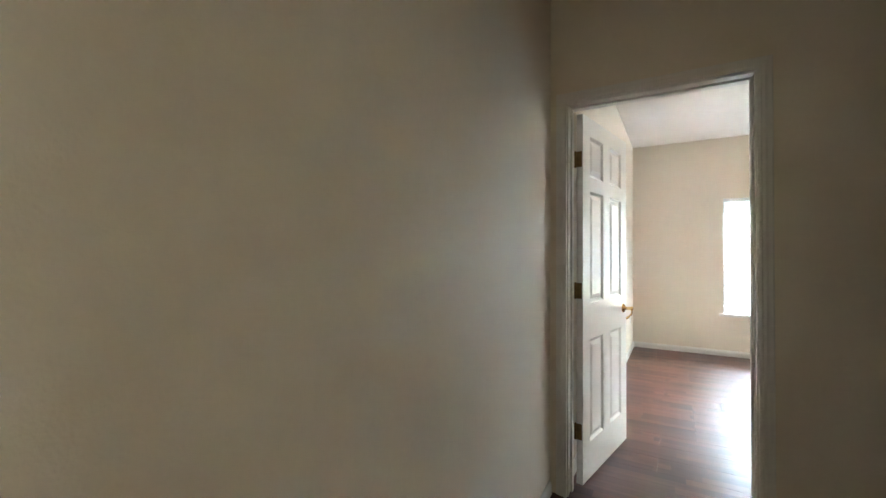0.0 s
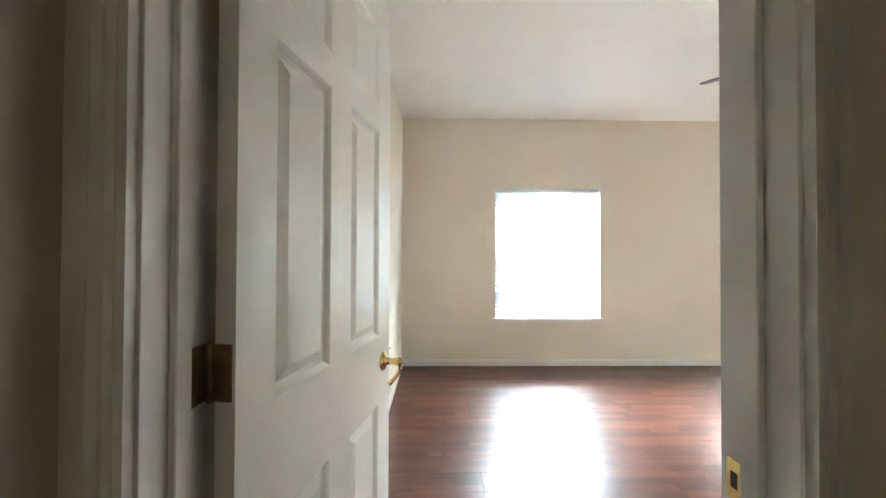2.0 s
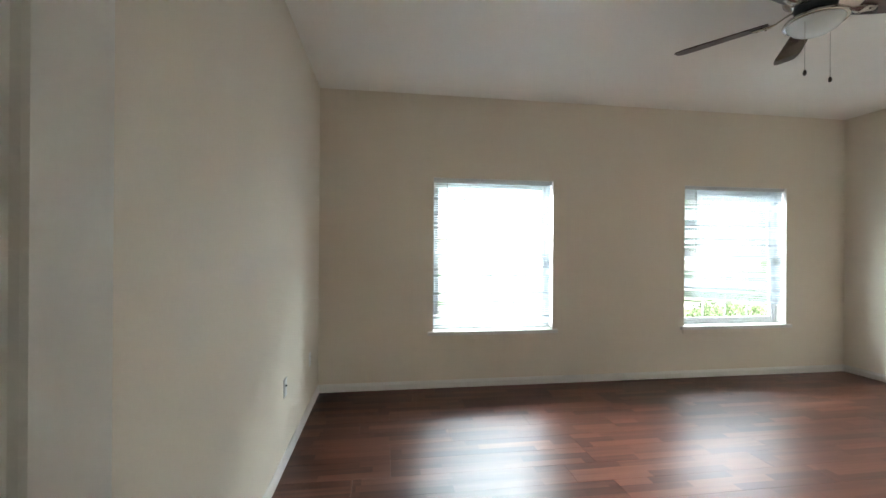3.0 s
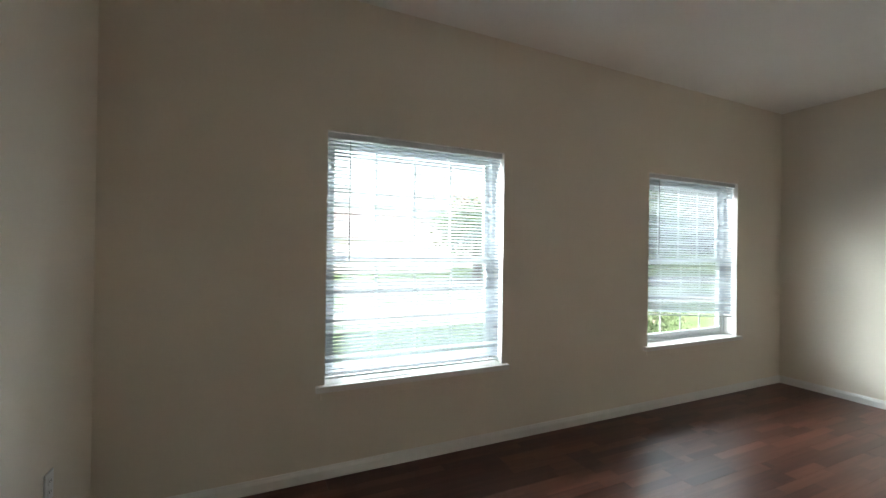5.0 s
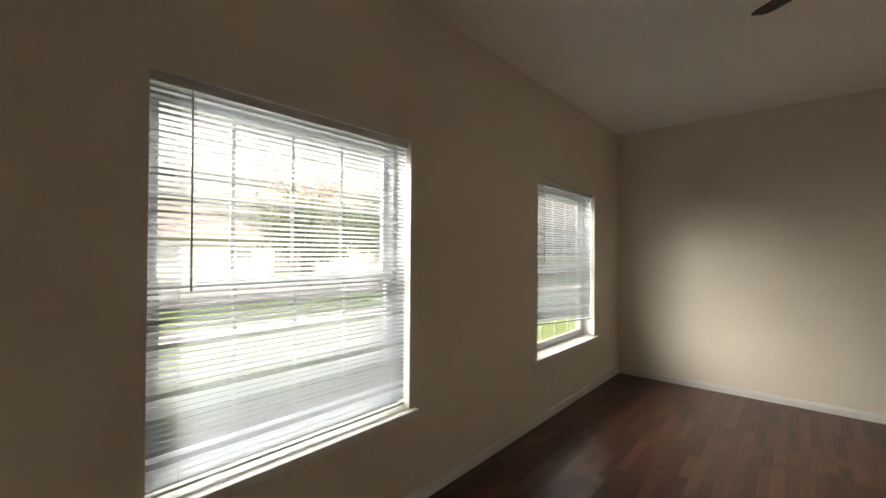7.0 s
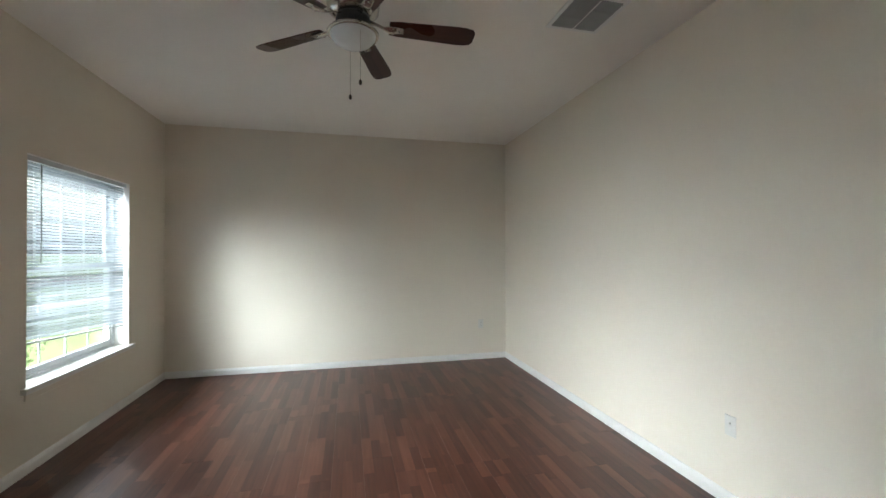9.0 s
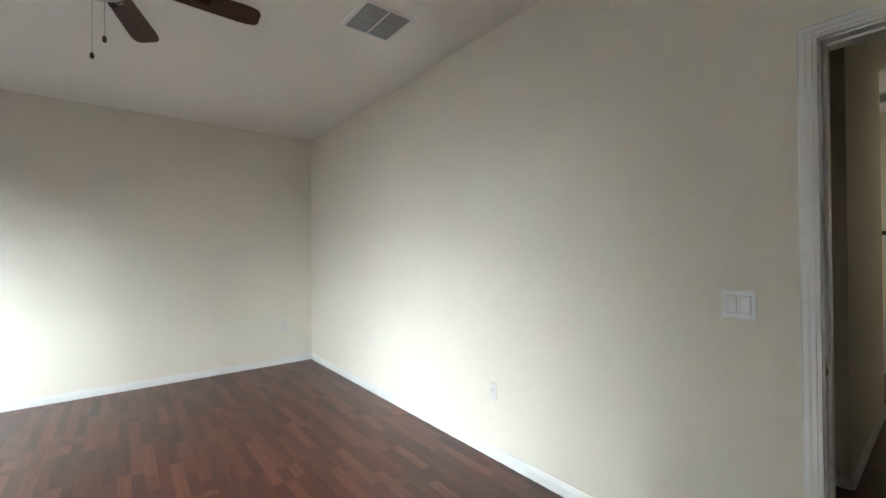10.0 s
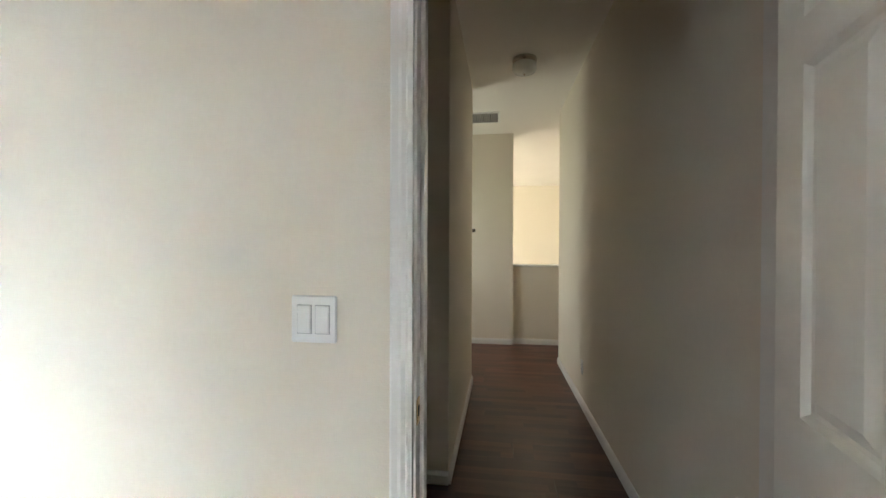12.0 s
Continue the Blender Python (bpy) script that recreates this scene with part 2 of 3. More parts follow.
x1a, x1b = WINDOWS[0]
x2a, x2b = WINDOWS[1]
wall("wall_window", [(-0.2, x1a, YB, YB + WT, 0, H), (x1b, x2a, YB, YB + WT, 0, H), (x2b, XR + 0.2, YB, YB + WT, 0, H),
                     (x1a, x1b, YB, YB + WT, 0, Z0), (x1a, x1b, YB, YB + WT, Z1, H), (x2a, x2b, YB, YB + WT, 0, Z0), (x2a, x2b, YB, YB + WT, Z1, H)],
     "beige painted drywall wall with two windows")
wall("wall_left", [(-0.2, 0, 0, YB, 0, H)], "beige painted drywall wall beside the open door")
wall("wall_right", [(XR, XR + 0.2, -0.13, YB, 0, H)], "plain beige painted drywall end wall")
wall("wall_door", [(HX0, DX0 - 0.02, WALL_Y, 0, 0, H), (DX1 + 0.02, XR, WALL_Y, 0, 0, H), (DX0 - 0.02, DX1 + 0.02, WALL_Y, 0, DH + 0.02, H)],
     "beige painted drywall wall with the bedroom doorway")
LEAN = 1.15                              # the old hall wall is slightly out of square
wall("wall_hall_side", [(-0.165, 0, -3.67, 0.13, 0, H)], "long beige painted hall wall").matrix_world = pose(HX0, WALL_Y, 0, 0, 0, LEAN)
wall("wall_hall_corner", [(HX1, HX1 + 0.13, -3.0, -1.30, 0, H), (HX1 + 0.13, 2.3, -1.43, -1.30, 0, H)], "beige hall wall with an outside corner")
wall("wall_recess", [(2.3, 2.43, -3.0, WALL_Y, 0, H)], "plain beige wall closing the side passage")
# the opening at x 2.3 is added, out of view, to light the hall
wall("wall_landing", [(0.50, 2.3, -4.75, -4.60, 0, H), (2.3, 2.43, -4.75, -4.3, 0, H), (2.3, 2.43, -3.3, -3.0, 0, H), (2.3, 2.43, -4.3, -3.3, 0, 0.9), (2.3, 2.43, -4.3, -3.3, 2.1, H)], "beige wall at the end of the hall")
wall("wall_landing_far", [(-2.7, HX0 - 0.09, -3.93, -3.795, 0, H), (-2.83, -2.7, -9.5, -3.80, 0, H)], "plain beige wall round the landing")
knee = wall("wall_knee", [(-2.7, 0.50, -4.78, -4.66, 0, 1.045)], "low beige knee wall overlooking the next room")
part("wall_cap", boxes((-2.7, 0.498, -4.80, -4.635, 1.045, 1.075), bevel=0.004), TRIM, knee, "white painted cap")
wall("wall_great_room", [(-2.83, 4.2, -9.65, -9.5, 0, H), (4.2, 4.35, -9.65, -8.9, 0, H), (4.2, 4.35, -5.4, -4.75, 0, H), (4.2, 4.35, -8.9, -5.4, 0, 0.5),
                         (4.2, 4.35, -8.9, -5.4, 2.4, H), (2.43, 4.2, -4.88, -4.75, 0, H)], "beige walls of the room beyond the knee wall")
tagged(part("ceiling_bedroom", boxes((-0.2, XR + 0.2, WALL_Y, YB + WT, H, H + 0.15)), CEIL), "off-white textured bedroom ceiling", "ceiling", kind="structure")
tagged(part("ceiling_hall", boxes((-2.83, 4.35, -9.65, WALL_Y, H, H + 0.15)), CEIL), "off-white textured hall ceiling", "ceiling", kind="structure")

# ---- baseboards and casings ----
BASE = [(0, 0), (0.014, 0), (0.014, 0.049), (0.011, 0.057), (0.008, 0.063), (0.0055, 0.071), (0, 0.073)]


def baseboard(x, y, angle, length):
    ob = part("baseboard", extrude_profile(BASE, length), TRIM)
    ob.matrix_world = pose(x, y, 0, 0, 0, angle)
    return tagged(ob, "white painted moulded wooden baseboard along the wall", "baseboard", kind="structure")


baseboard(XR, YB, 180, XR)
baseboard(0, YB, -90, YB)
baseboard(XR, 0, 90, YB)
baseboard(DX1 + 0.072, 0, 0, XR - DX1 - 0.072)
baseboard(HX0, -0.15, -90 + LEAN, 3.65)
baseboard(HX1, -3.0, 90, 1.70)
baseboard(HX1, -1.30, 0, 2.3 - HX1)
baseboard(2.3, WALL_Y, 180, 2.3 - DX1 - 0.072)
baseboard(0.50, -4.60, 0, 1.8)
baseboard(-2.7, -4.66, 0, 3.2)

CASE = [(0, 0), (0.018, 0), (0.018, 0.012), (0.014, 0.018), (0.014, 0.030), (0.010, 0.040), (0.008, 0.056), (0.004, 0.062), (0, 0.062)]


def casing(name, face_y, out):
    """Casing round the doorway on one face of the wall; out is the side it stands out to."""
    for k, (p, q) in enumerate((((DX0 - 0.006, 0), (DX0 - 0.006, DH + 0.006)), ((DX0 - 0.006, DH + 0.006), (DX1 + 0.006, DH + 0.006)), ((DX1 + 0.006, DH + 0.006), (DX1 + 0.006, 0)))):
        bm = bmesh.new()
        rings = []
        for end, (x, z) in enumerate((p, q)):
            ring = []
            for o, w in [(o, 0.92 * w) for o, w in CASE]:
                if k == 0:
                    c = (max(x - w, HX0 + 0.0005), z + (w if end else 0))
                elif k == 1:
                    c = (max(x - w, HX0 + 0.0005) if not end else x + w, z + w)
                else:
                    c = (x + w, z + (w if not end else 0))
                ring.append(bm.verts.new((c[0], face_y + out * o, c[1])))
            rings.append(ring)
        a, b = rings
        m = len(CASE)
        for i in range(m):
            bm.faces.new((a[i], a[(i + 1) % m], b[(i + 1) % m], b[i]))
        bm.faces.new(a[::-1])
        bm.faces.new(b)
        part("casing", bm, TRIM, name)


frame_1 = thing("door_frame", pose(0, 0, 0), "white painted door frame with moulded casing in the doorway", "door frame", kind="structure")
casing(frame_1, 0, 1)
casing(frame_1, WALL_Y, -1)
part("jamb", boxes((DX0 - 0.02, DX0, WALL_Y, 0, 0, DH + 0.02), bevel=0.001), TRIM, frame_1)
part("jamb", boxes((DX1, DX1 + 0.02, WALL_Y, 0, 0, DH + 0.02), bevel=0.001), TRIM, frame_1)
part("head_jamb", boxes((DX0, DX1, WALL_Y, 0, DH, DH + 0.02), bevel=0.001), TRIM, frame_1)
part("stop", boxes((DX0, DX0 + 0.011, -0.078, -0.042, 0, DH), bevel=0.002), TRIM, frame_1)
part("stop", boxes((DX1 - 0.011, DX1, -0.078, -0.042, 0, DH), bevel=0.002), TRIM, frame_1)
part("stop", boxes((DX0 + 0.011, DX1 - 0.011, -0.078, -0.042, DH - 0.011, DH), bevel=0.002), TRIM, frame_1)
strike = part("strike_plate", boxes((DX1 - 0.002, DX1 + 0.001, -0.034, -0.004, 0.90, 0.96), bevel=0.0006), BRASS, frame_1, "small brass strike plate")
# dark box on the plate gives the shade of the uncut hole
part("strike_hole_shade", boxes((DX1 - 0.0026, DX1, -0.026, -0.013, 0.918, 0.942)), DARK, strike)

# ---- the open six-panel door ----
DW, DT, DZ0, DZ1 = 0.776, 0.035, 0.012, 2.080
PX = ((0.108, 0.325), (0.445, 0.665))
PZ = ((0.215, 0.800), (1.012, 1.655), (1.738, 1.975))
door = thing("door_1", pose(0.046, 0.004, 0, 0, 0, 79), "white six-panel door standing open into the bedroom", "door", kind="structure")


def door_leaf():
    bm = bmesh.new()
    xs = [0.003, PX[0][0], PX[0][1], PX[1][0], PX[1][1], DW]
    zs = [DZ0, PZ[0][0], PZ[0][1], PZ[1][0], PZ[1][1], PZ[2][0], PZ[2][1], DZ1]

    def quad(*c):
        bm.faces.new([bm.verts.new(p) for p in c])

    rings = ((0.0, 0.0), (0.006, 0.0045), (0.012, 0.0110), (0.020, 0.0130))
    for y, s in ((-DT, 1), (0.0, -1)):
        for i in range(5):
            for j in range(7):
                a, b, c, d = xs[i], xs[i + 1], zs[j], zs[j + 1]
                if i in (1, 3) and j in (1, 3, 5):
                    for (o1, d1), (o2, d2) in zip(rings, rings[1:]):
                        p = [(a + o1, c + o1), (b - o1, c + o1), (b - o1, d - o1), (a + o1, d - o1)]
                        q = [(a + o2, c + o2), (b - o2, c + o2), (b - o2, d - o2), (a + o2, d - o2)]
                        for k in range(4):
                            m = (k + 1) % 4
                            quad((p[k][0], y + s * d1, p[k][1]), (p[m][0], y + s * d1, p[m][1]), (q[m][0], y + s * d2, q[m][1]), (q[k][0], y + s * d2, q[k][1]))
                else:
                    quad((a, y, c), (b, y, c), (b, y, d), (a, y, d))
    for x in (0.003, DW):
        quad((x, -DT, DZ0), (x, 0, DZ0), (x, 0, DZ1), (x, -DT, DZ1))
    for z in (DZ0, DZ1):
        quad((0.003, -DT, z), (DW, -DT, z), (DW, 0, z), (0.003, 0, z))
    bmesh.ops.remove_doubles(bm, verts=bm.verts, dist=0.0002)
    return bm


part("leaf", door_leaf(), DOOR, door)
for xa, xb in PX:
    for za, zb in PZ:
        bm = bmesh.new()
        rows = ((0.0195, -DT + 0.0130), (0.044, -DT + 0.0030))
        for s in (1, -1):
            ring = [[bm.verts.new((x, (y if s == 1 else -DT - y), z)) for x, z in ((xa + o, za + o), (xb - o, za + o), (xb - o, zb - o), (xa + o, zb - o))] for o, y in rows]
            for k in range(4):
                bm.faces.new((ring[0][k], ring[0][(k + 1) % 4], ring[1][(k + 1) % 4], ring[1][k]))
            bm.faces.new(ring[1])
        part("panel", bm, DOOR, door)


def lever(side):
    """A brass lever that hangs downwards on one face; side -1 is the face towards the hall."""
    y0 = -DT if side < 0 else 0.0
    bm = lathe([(0.0, 0.0), (0.030, 0.0), (0.031, 0.003), (0.027, 0.008), (0.017, 0.012), (0.012, 0.016), (0.0105, 0.030), (0.0115, 0.046), (0.014, 0.052), (0.0135, 0.060), (0.008, 0.066), (0.0, 0.067)],
               28, pose(0.705, y0, 0.925, 90 if side < 0 else -90))
    rose = part("handle", bm, BRASS, door, "polished brass lever handle hanging downwards", smooth=True)
    pts, rad = [], []
    for i in range(13):
        f = i / 12
        pts.append((0.705 - 0.012 * f + 0.006 * math.sin(f * 2.6), y0 + side * (0.054 + 0.008 * math.sin(f * 3.1) - 0.030 * f ** 2), 0.925 - 0.070 * f))
        rad.append(0.0095 - 0.0035 * math.sin(f * 2.8) + 0.001 * f)
    part("lever", sweep(pts, rad, 10, 0.8), BRASS, rose, smooth=True)


lever(-1)
lever(1)
part("latch_plate", boxes((DW - 0.001, DW + 0.0015, -0.030, -0.005, 0.885, 0.945), bevel=0.0005), BRASS, door)
for hz in (0.30, 1.085, 1.825):
    hinge = part("hinge", lathe([(0, -0.046), (0.004, -0.046), (0.0062, -0.044), (0.0062, 0.044), (0.004, 0.047), (0, 0.048)], 14, pose(0, 0.006, hz)), AGED, door, "tarnished brass butt hinge", smooth=True)
    bm = boxes((0.0005, 0.0032, -0.030, 0.004, hz - 0.044, hz + 0.044), bevel=0.0006)
    part("hinge_leaf", bm, AGED, hinge)
    part("screw", lathe([(0, 0), (0.004, 0), (0.003, 0.0012), (0, 0.0014)], 10, pose(0.0004, -0.018, hz + 0.028, 0, -90)), AGED, hinge)
    part("screw", lathe([(0, 0), (0.004, 0), (0.003, 0.0012), (0, 0.0014)], 10, pose(0.0004, -0.018, hz - 0.028, 0, -90)), AGED, hinge)
    jl = part("jamb_hinge", boxes((DX0 - 0.001, DX0 + 0.0018, -0.034, 0.010, hz - 0.044, hz + 0.044), bevel=0.0006), AGED, frame_1, "brass hinge leaf")
    for dz in (0.028, 0, -0.028):
        part("screw", lathe([(0, 0), (0.004, 0), (0.003, 0.0012), (0, 0.0014)], 10, pose(DX0 + 0.0018, -0.018 + (0.008 if dz == 0 else 0), hz + dz, 0, 90)), AGED, jl)


# ---- windows ----
def window(name, xa, xb):
    w = thing(name, pose(xa, YB, Z0), "white vinyl single-hung window with divided panes and a painted sill", "window", kind="structure")
    W, HH = xb - xa, Z1 - Z0
    fy0, fy1 = 0.115, 0.195
    fr = 0.034
    bm = boxes((0, fr, fy0, fy1, 0, HH), (W - fr, W, fy0, fy1, 0, HH), (fr, W - fr, fy0, fy1, 0, fr), (fr, W - fr, fy0, fy1, HH - fr, HH), bevel=0.003)
    part("window_frame", bm, VINYL, w)
    # drywall reveal liner, white painted
    part("reveal", boxes((0.0, 0.004, 0.001, fy0, 0.012, HH), (W - 0.004, W, 0.001, fy0, 0.012, HH), (0.004, W - 0.004, 0.001, fy0, HH - 0.004, HH)), TRIM, w)
    part("window_sill", boxes((-0.048, W + 0.040, -0.036, -0.0005, -0.026, 0.010), (0.0, W, -0.0005, fy0, -0.0, 0.010), bevel=0.003), TRIM, w)
    part("apron", boxes((-0.02, W + 0.015, -0.012, -0.0005, -0.075, -0.026), bevel=0.003), WALL, w)
    mid = 0.742
    for sash, z0, z1, y0, y1 in (("lower_sash", fr, mid + 0.022, 0.125, 0.155), ("upper_sash", mid - 0.022, HH - fr, 0.157, 0.187)):
        s = 0.034
        x0, x1 = fr + 0.002, W - fr - 0.002
        sh = part(sash, boxes((x0, x0 + s, y0, y1, z0, z1), (x1 - s, x1, y0, y1, z0, z1), (x0 + s, x1 - s, y0, y1, z0, z0 + s + 0.008), (x0 + s, x1 - s, y0, y1, z1 - s, z1), bevel=0.003), VINYL, w)
        gx0, gx1, gz0, gz1, gy = x0 + s, x1 - s, z0 + s + 0.008, z1 - s, (y0 + y1) / 2
        pane = part("pane", boxes((gx0 - 0.003, gx1 + 0.003, gy - 0.002, gy + 0.002, gz0 - 0.003, gz1 + 0.003)), GLASS, sh)
        pane.visible_shadow = False
        for k in (1, 2, 3):
            x = gx0 + (gx1 - gx0) * k / 4
            part("muntin", boxes((x - 0.009, x + 0.009, gy + 0.0025, gy + 0.011, gz0, gz1), bevel=0.002), VINYL, sh)
        z = (gz0 + gz1) / 2
        part("muntin", boxes((gx0, gx1, gy + 0.003, gy + 0.0115, z - 0.009, z + 0.009), bevel=0.002), VINYL, sh)
    return w


window("window_1", x1a, x1b)
window("window_2", x2a, x2b)


def slat_mesh(length, tilt):
    """One curved slat of mini blind, 25 mm deep, centred on its own axis."""
    bm = bmesh.new()
    rows = []
    for x in (0.0, length):
        row = []
        for k in range(5):
            u = -1 + k / 2
            y, z = u * 0.0125, 0.0022 * (1 - u * u)
            c, s = math.cos(tilt), math.sin(tilt)
            row.append(bm.verts.new((x, y * c - z * s, y * s + z * c)))
        rows.append(row)
    for k in range(4):
        bm.faces.new((rows[0][k], rows[1][k], rows[1][k + 1], rows[0][k + 1]))
    geom = bmesh.ops.solidify(bm, geom=list(bm.faces), thickness=0.0006)
    for f in bm.faces:
        f.smooth = True
    me = bpy.data.meshes.new("slat")
    bmesh.ops.recalc_face_normals(bm, faces=bm.faces)
    bm.to_mesh(me)
    bm.free()
    me.materials.append(SLAT)
    return me


def blind(xa, xb, label, tilt, left, right, wand_x, wand_len, wobble):
    """Horizontal mini blind; left and right are the heights of the ends of its bottom rail over the floor."""
    W = xb - xa - 0.016
    b = thing("mini_blind", pose(xa + 0.008, YB + 0.045, 0), label, "blind", "window blinds")
    part("headrail", boxes((0, W, -0.014, 0.016, Z1 - 0.034, Z1 - 0.005), bevel=0.002), VINYL, b)
    part("valance", boxes((-0.002, W + 0.002, -0.022, -0.0165, Z1 - 0.040, Z1 - 0.003), bevel=0.0015), VINYL, b)
    rng = random.Random(7 if wobble else 3)
    top, pitch = Z1 - 0.052, 0.0212
    bottom = max(left, right)
    count = int((top - bottom - 0.012) / pitch)
    meshes = [slat_mesh(W - 0.006, tilt + d) for d in (-0.004, 0.0, 0.003, 0.006)]
    closing = [slat_mesh(W - 0.006, tilt + d) for d in (0.22, 0.28)]
    for i in range(count):
        f = i / max(1, count - 1)
        z = top - i * (top - bottom - 0.012) / count
        ob = new("slat", closing[i % 2] if i < 5 else meshes[rng.randrange(4)])
        ob.parent = b
        fall = (left - right) * max(0.0, (f - 0.45) / 0.55) ** 1.6
        ob.matrix_basis = pose(0.003, rng.uniform(-0.001, 0.001), z, 0, math.degrees(math.atan2(fall, W)) + rng.uniform(-0.015, 0.015), 0)
    rail = part("bottom_rail", boxes((0, W, -0.0125, 0.0125, -0.006, 0.006), bevel=0.003), VINYL, b)
    rail.matrix_basis = pose(0, 0, left, 0, math.degrees(math.atan2(left - right, W)), 0)
    for x in (0.10, W * 0.5, W - 0.10):
        low = left + (right - left) * x / W
        for y in (-0.0135, 0.0135):
            part("ladder_cord", sweep([(x, y, Z1 - 0.036), (x, y, low)], [0.0006] * 2, 5), CORD, b)
    part("tilt_wand", sweep([(wand_x - xa, -0.030, Z1 - 0.045), (wand_x - xa, -0.031, Z1 - 0.07), (wand_x - xa + 0.002, -0.030, Z1 - 0.045 - wand_len)], [0.0025, 0.0038, 0.0038], 6), WAND, b, "slim clear plastic tilt wand")
    for x in (0.006, W - 0.020):
        part("bracket", boxes((x, x + 0.014, -0.016, 0.018, Z1 - 0.038, Z1 - 0.001), bevel=0.001), VINYL, b)
    return b


blind(x1a, x1b, "white mini blind lowered to the sill with open slats", 0.50, 0.572, 0.572, 1.195, 0.72, False)
blind(x2a, x2b, "white mini blind half closed, raised and hanging crooked", 0.74, 0.812, 0.726, 3.885, 0.66, True)


# ---- ceiling fan ----
def fan(x, y):
    f = thing("ceiling_fan", pose(x, y, H), "nickel ceiling fan with five dark walnut blades and frosted light", "ceiling fan")
    part("motor_housing", lathe([(0, 0), (0.085, 0), (0.100, -0.006), (0.128, -0.045), (0.142, -0.085), (0.138, -0.118), (0.112, -0.140), (0.085, -0.150), (0, -0.150)], 40), NICKEL, f, smooth=True)
    part("rotor", lathe([(0, -0.150), (0.090, -0.151), (0.093, -0.172), (0.080, -0.186), (0, -0.186)], 32), DARK, f, smooth=True)
    part("switch_housing", lathe([(0, -0.186), (0.055, -0.187), (0.062, -0.194), (0.060, -0.206), (0.082, -0.214), (0, -0.214)], 32), NICKEL, f, smooth=True)
    part("light_fitter", lathe([(0.04, -0.212), (0.090, -0.214), (0.128, -0.228), (0.140, -0.244), (0.136, -0.254), (0.120, -0.250), (0.04, -0.236)], 40), NICKEL, f, smooth=True)
    part("light_bowl", lathe([(0.124, -0.247), (0.118, -0.266), (0.100, -0.288), (0.070, -0.306), (0.035, -0.316), (0, -0.319)], 40), GLASS_WHITE, f, "frosted white glass bowl", smooth=True)
    for k in range(5):
        a = -91 + 72 * k
        m = pose(0, 0, -0.190, 0, 0, a) @ pose(0, 0, 0, -12, 0, 0)
        bm = bmesh.new()
        outline = [(0.195, -0.048), (0.24, -0.054), (0.58, -0.068), (0.63, -0.066), (0.668, -0.056), (0.682, -0.035), (0.682, 0.035), (0.668, 0.056), (0.63, 0.066), (0.58, 0.068), (0.24, 0.054), (0.195, 0.048)]
        lo = [bm.verts.new((u, v, -0.003)) for u, v in outline]
        hi = [bm.verts.new((u, v, 0.003)) for u, v in outline]
        bm.faces.new(lo[::-1])
        bm.faces.new(hi)
        for i in range(len(outline)):
            j = (i + 1) % len(outline)
            bm.faces.new((lo[i], lo[j], hi[j], hi[i]))
        bl = part("blade", bm, BLADE, f)
        bl.matrix_basis = m
        iron = sweep([(0.075, 0, 0.030), (0.12, 0, 0.018), (0.165, 0, -0.004), (0.20, 0, -0.010), (0.275, 0, -0.008)], [0.020, 0.013, 0.014, 0.030, 0.022], 10, 0.28)
        ib = part("blade_iron", iron, NICKEL, bl, "curved nickel blade bracket", smooth=True)
        for u, v in ((0.215, 0.020), (0.215, -0.020), (0.255, 0.0)):
            part("screw", lathe([(0, -0.0195), (0.006, -0.0185), (0.007, -0.012), (0, -0.012)], 10, pose(u, v, 0)), NICKEL, bl, smooth=True)
    for dx, dy, z1 in ((0.115, 0.015, -0.545), (-0.105, -0.035, -0.545)):
        ch = part("pull_chain", sweep([(dx * 0.55, dy * 0.55, -0.205), (dx, dy, -0.225), (dx, dy, z1)], [0.0011] * 3, 5), BULB_CHAIN, f)
        part("pull_knob", lathe([(0, 0.016), (0.004, 0.014), (0.0085, 0.004), (0.0085, -0.006), (0.005, -0.014), (0, -0.016)], 14, pose(dx, dy, z1)), PULL, ch, smooth=True)
    return f


fan(2.90, 2.02)


# ---- vents, plates, hall lamp ----
def vent(x0, x1, y0, y1, bars, label):
    v = thing("ceiling_vent", pose((x0 + x1) / 2, (y0 + y1) / 2, H), label, "vent")
    a, b = (x1 - x0) / 2, (y1 - y0) / 2
    r = 0.028
    part("frame", boxes((-a - r, a + r, -b - r, -b, -0.008, 0), (-a - r, a + r, b, b + r, -0.008, 0), (-a - r, -a, -b, b, -0.008, 0), (a, a + r, -b, b, -0.008, 0), bevel=0.002), PLATE, v)
    # dark sheet stands in for the shade inside the duct; no duct is cut
    part("backing", boxes((-a, a, -b, b, -0.0015, -0.0005)), GRILLE_DARK, v)
    n = int(2 * a / 0.0205)
    me = None
    for i in range(n):
        x = -a + (i + 0.5) * 2 * a / n
        if me is None:
            s = part("slat", boxes((-0.009, 0.009, -b, b, -0.0006, 0.0006)), GRILLE, v)
            me = s.data
        else:
            s = new("slat", me)
            s.parent = v
        s.matrix_basis = pose(x, 0, -0.0055, 0, 24 if i % 4 else 40, 0)
    for k in range(1, bars + 1):
        y = -b + 2 * b * k / (bars + 1)
        part("crossbar", boxes((-a, a, y - 0.005, y + 0.005, -0.0125, -0.0095), bevel=0.001), PLATE, v)
    return v


vent(2.665, 2.965, 0.500, 0.800, 1, "square white louvred return vent in the ceiling")
vent(0.70, 1.01, -4.06, -3.72, 0, "grey louvred supply vent in the hall ceiling")


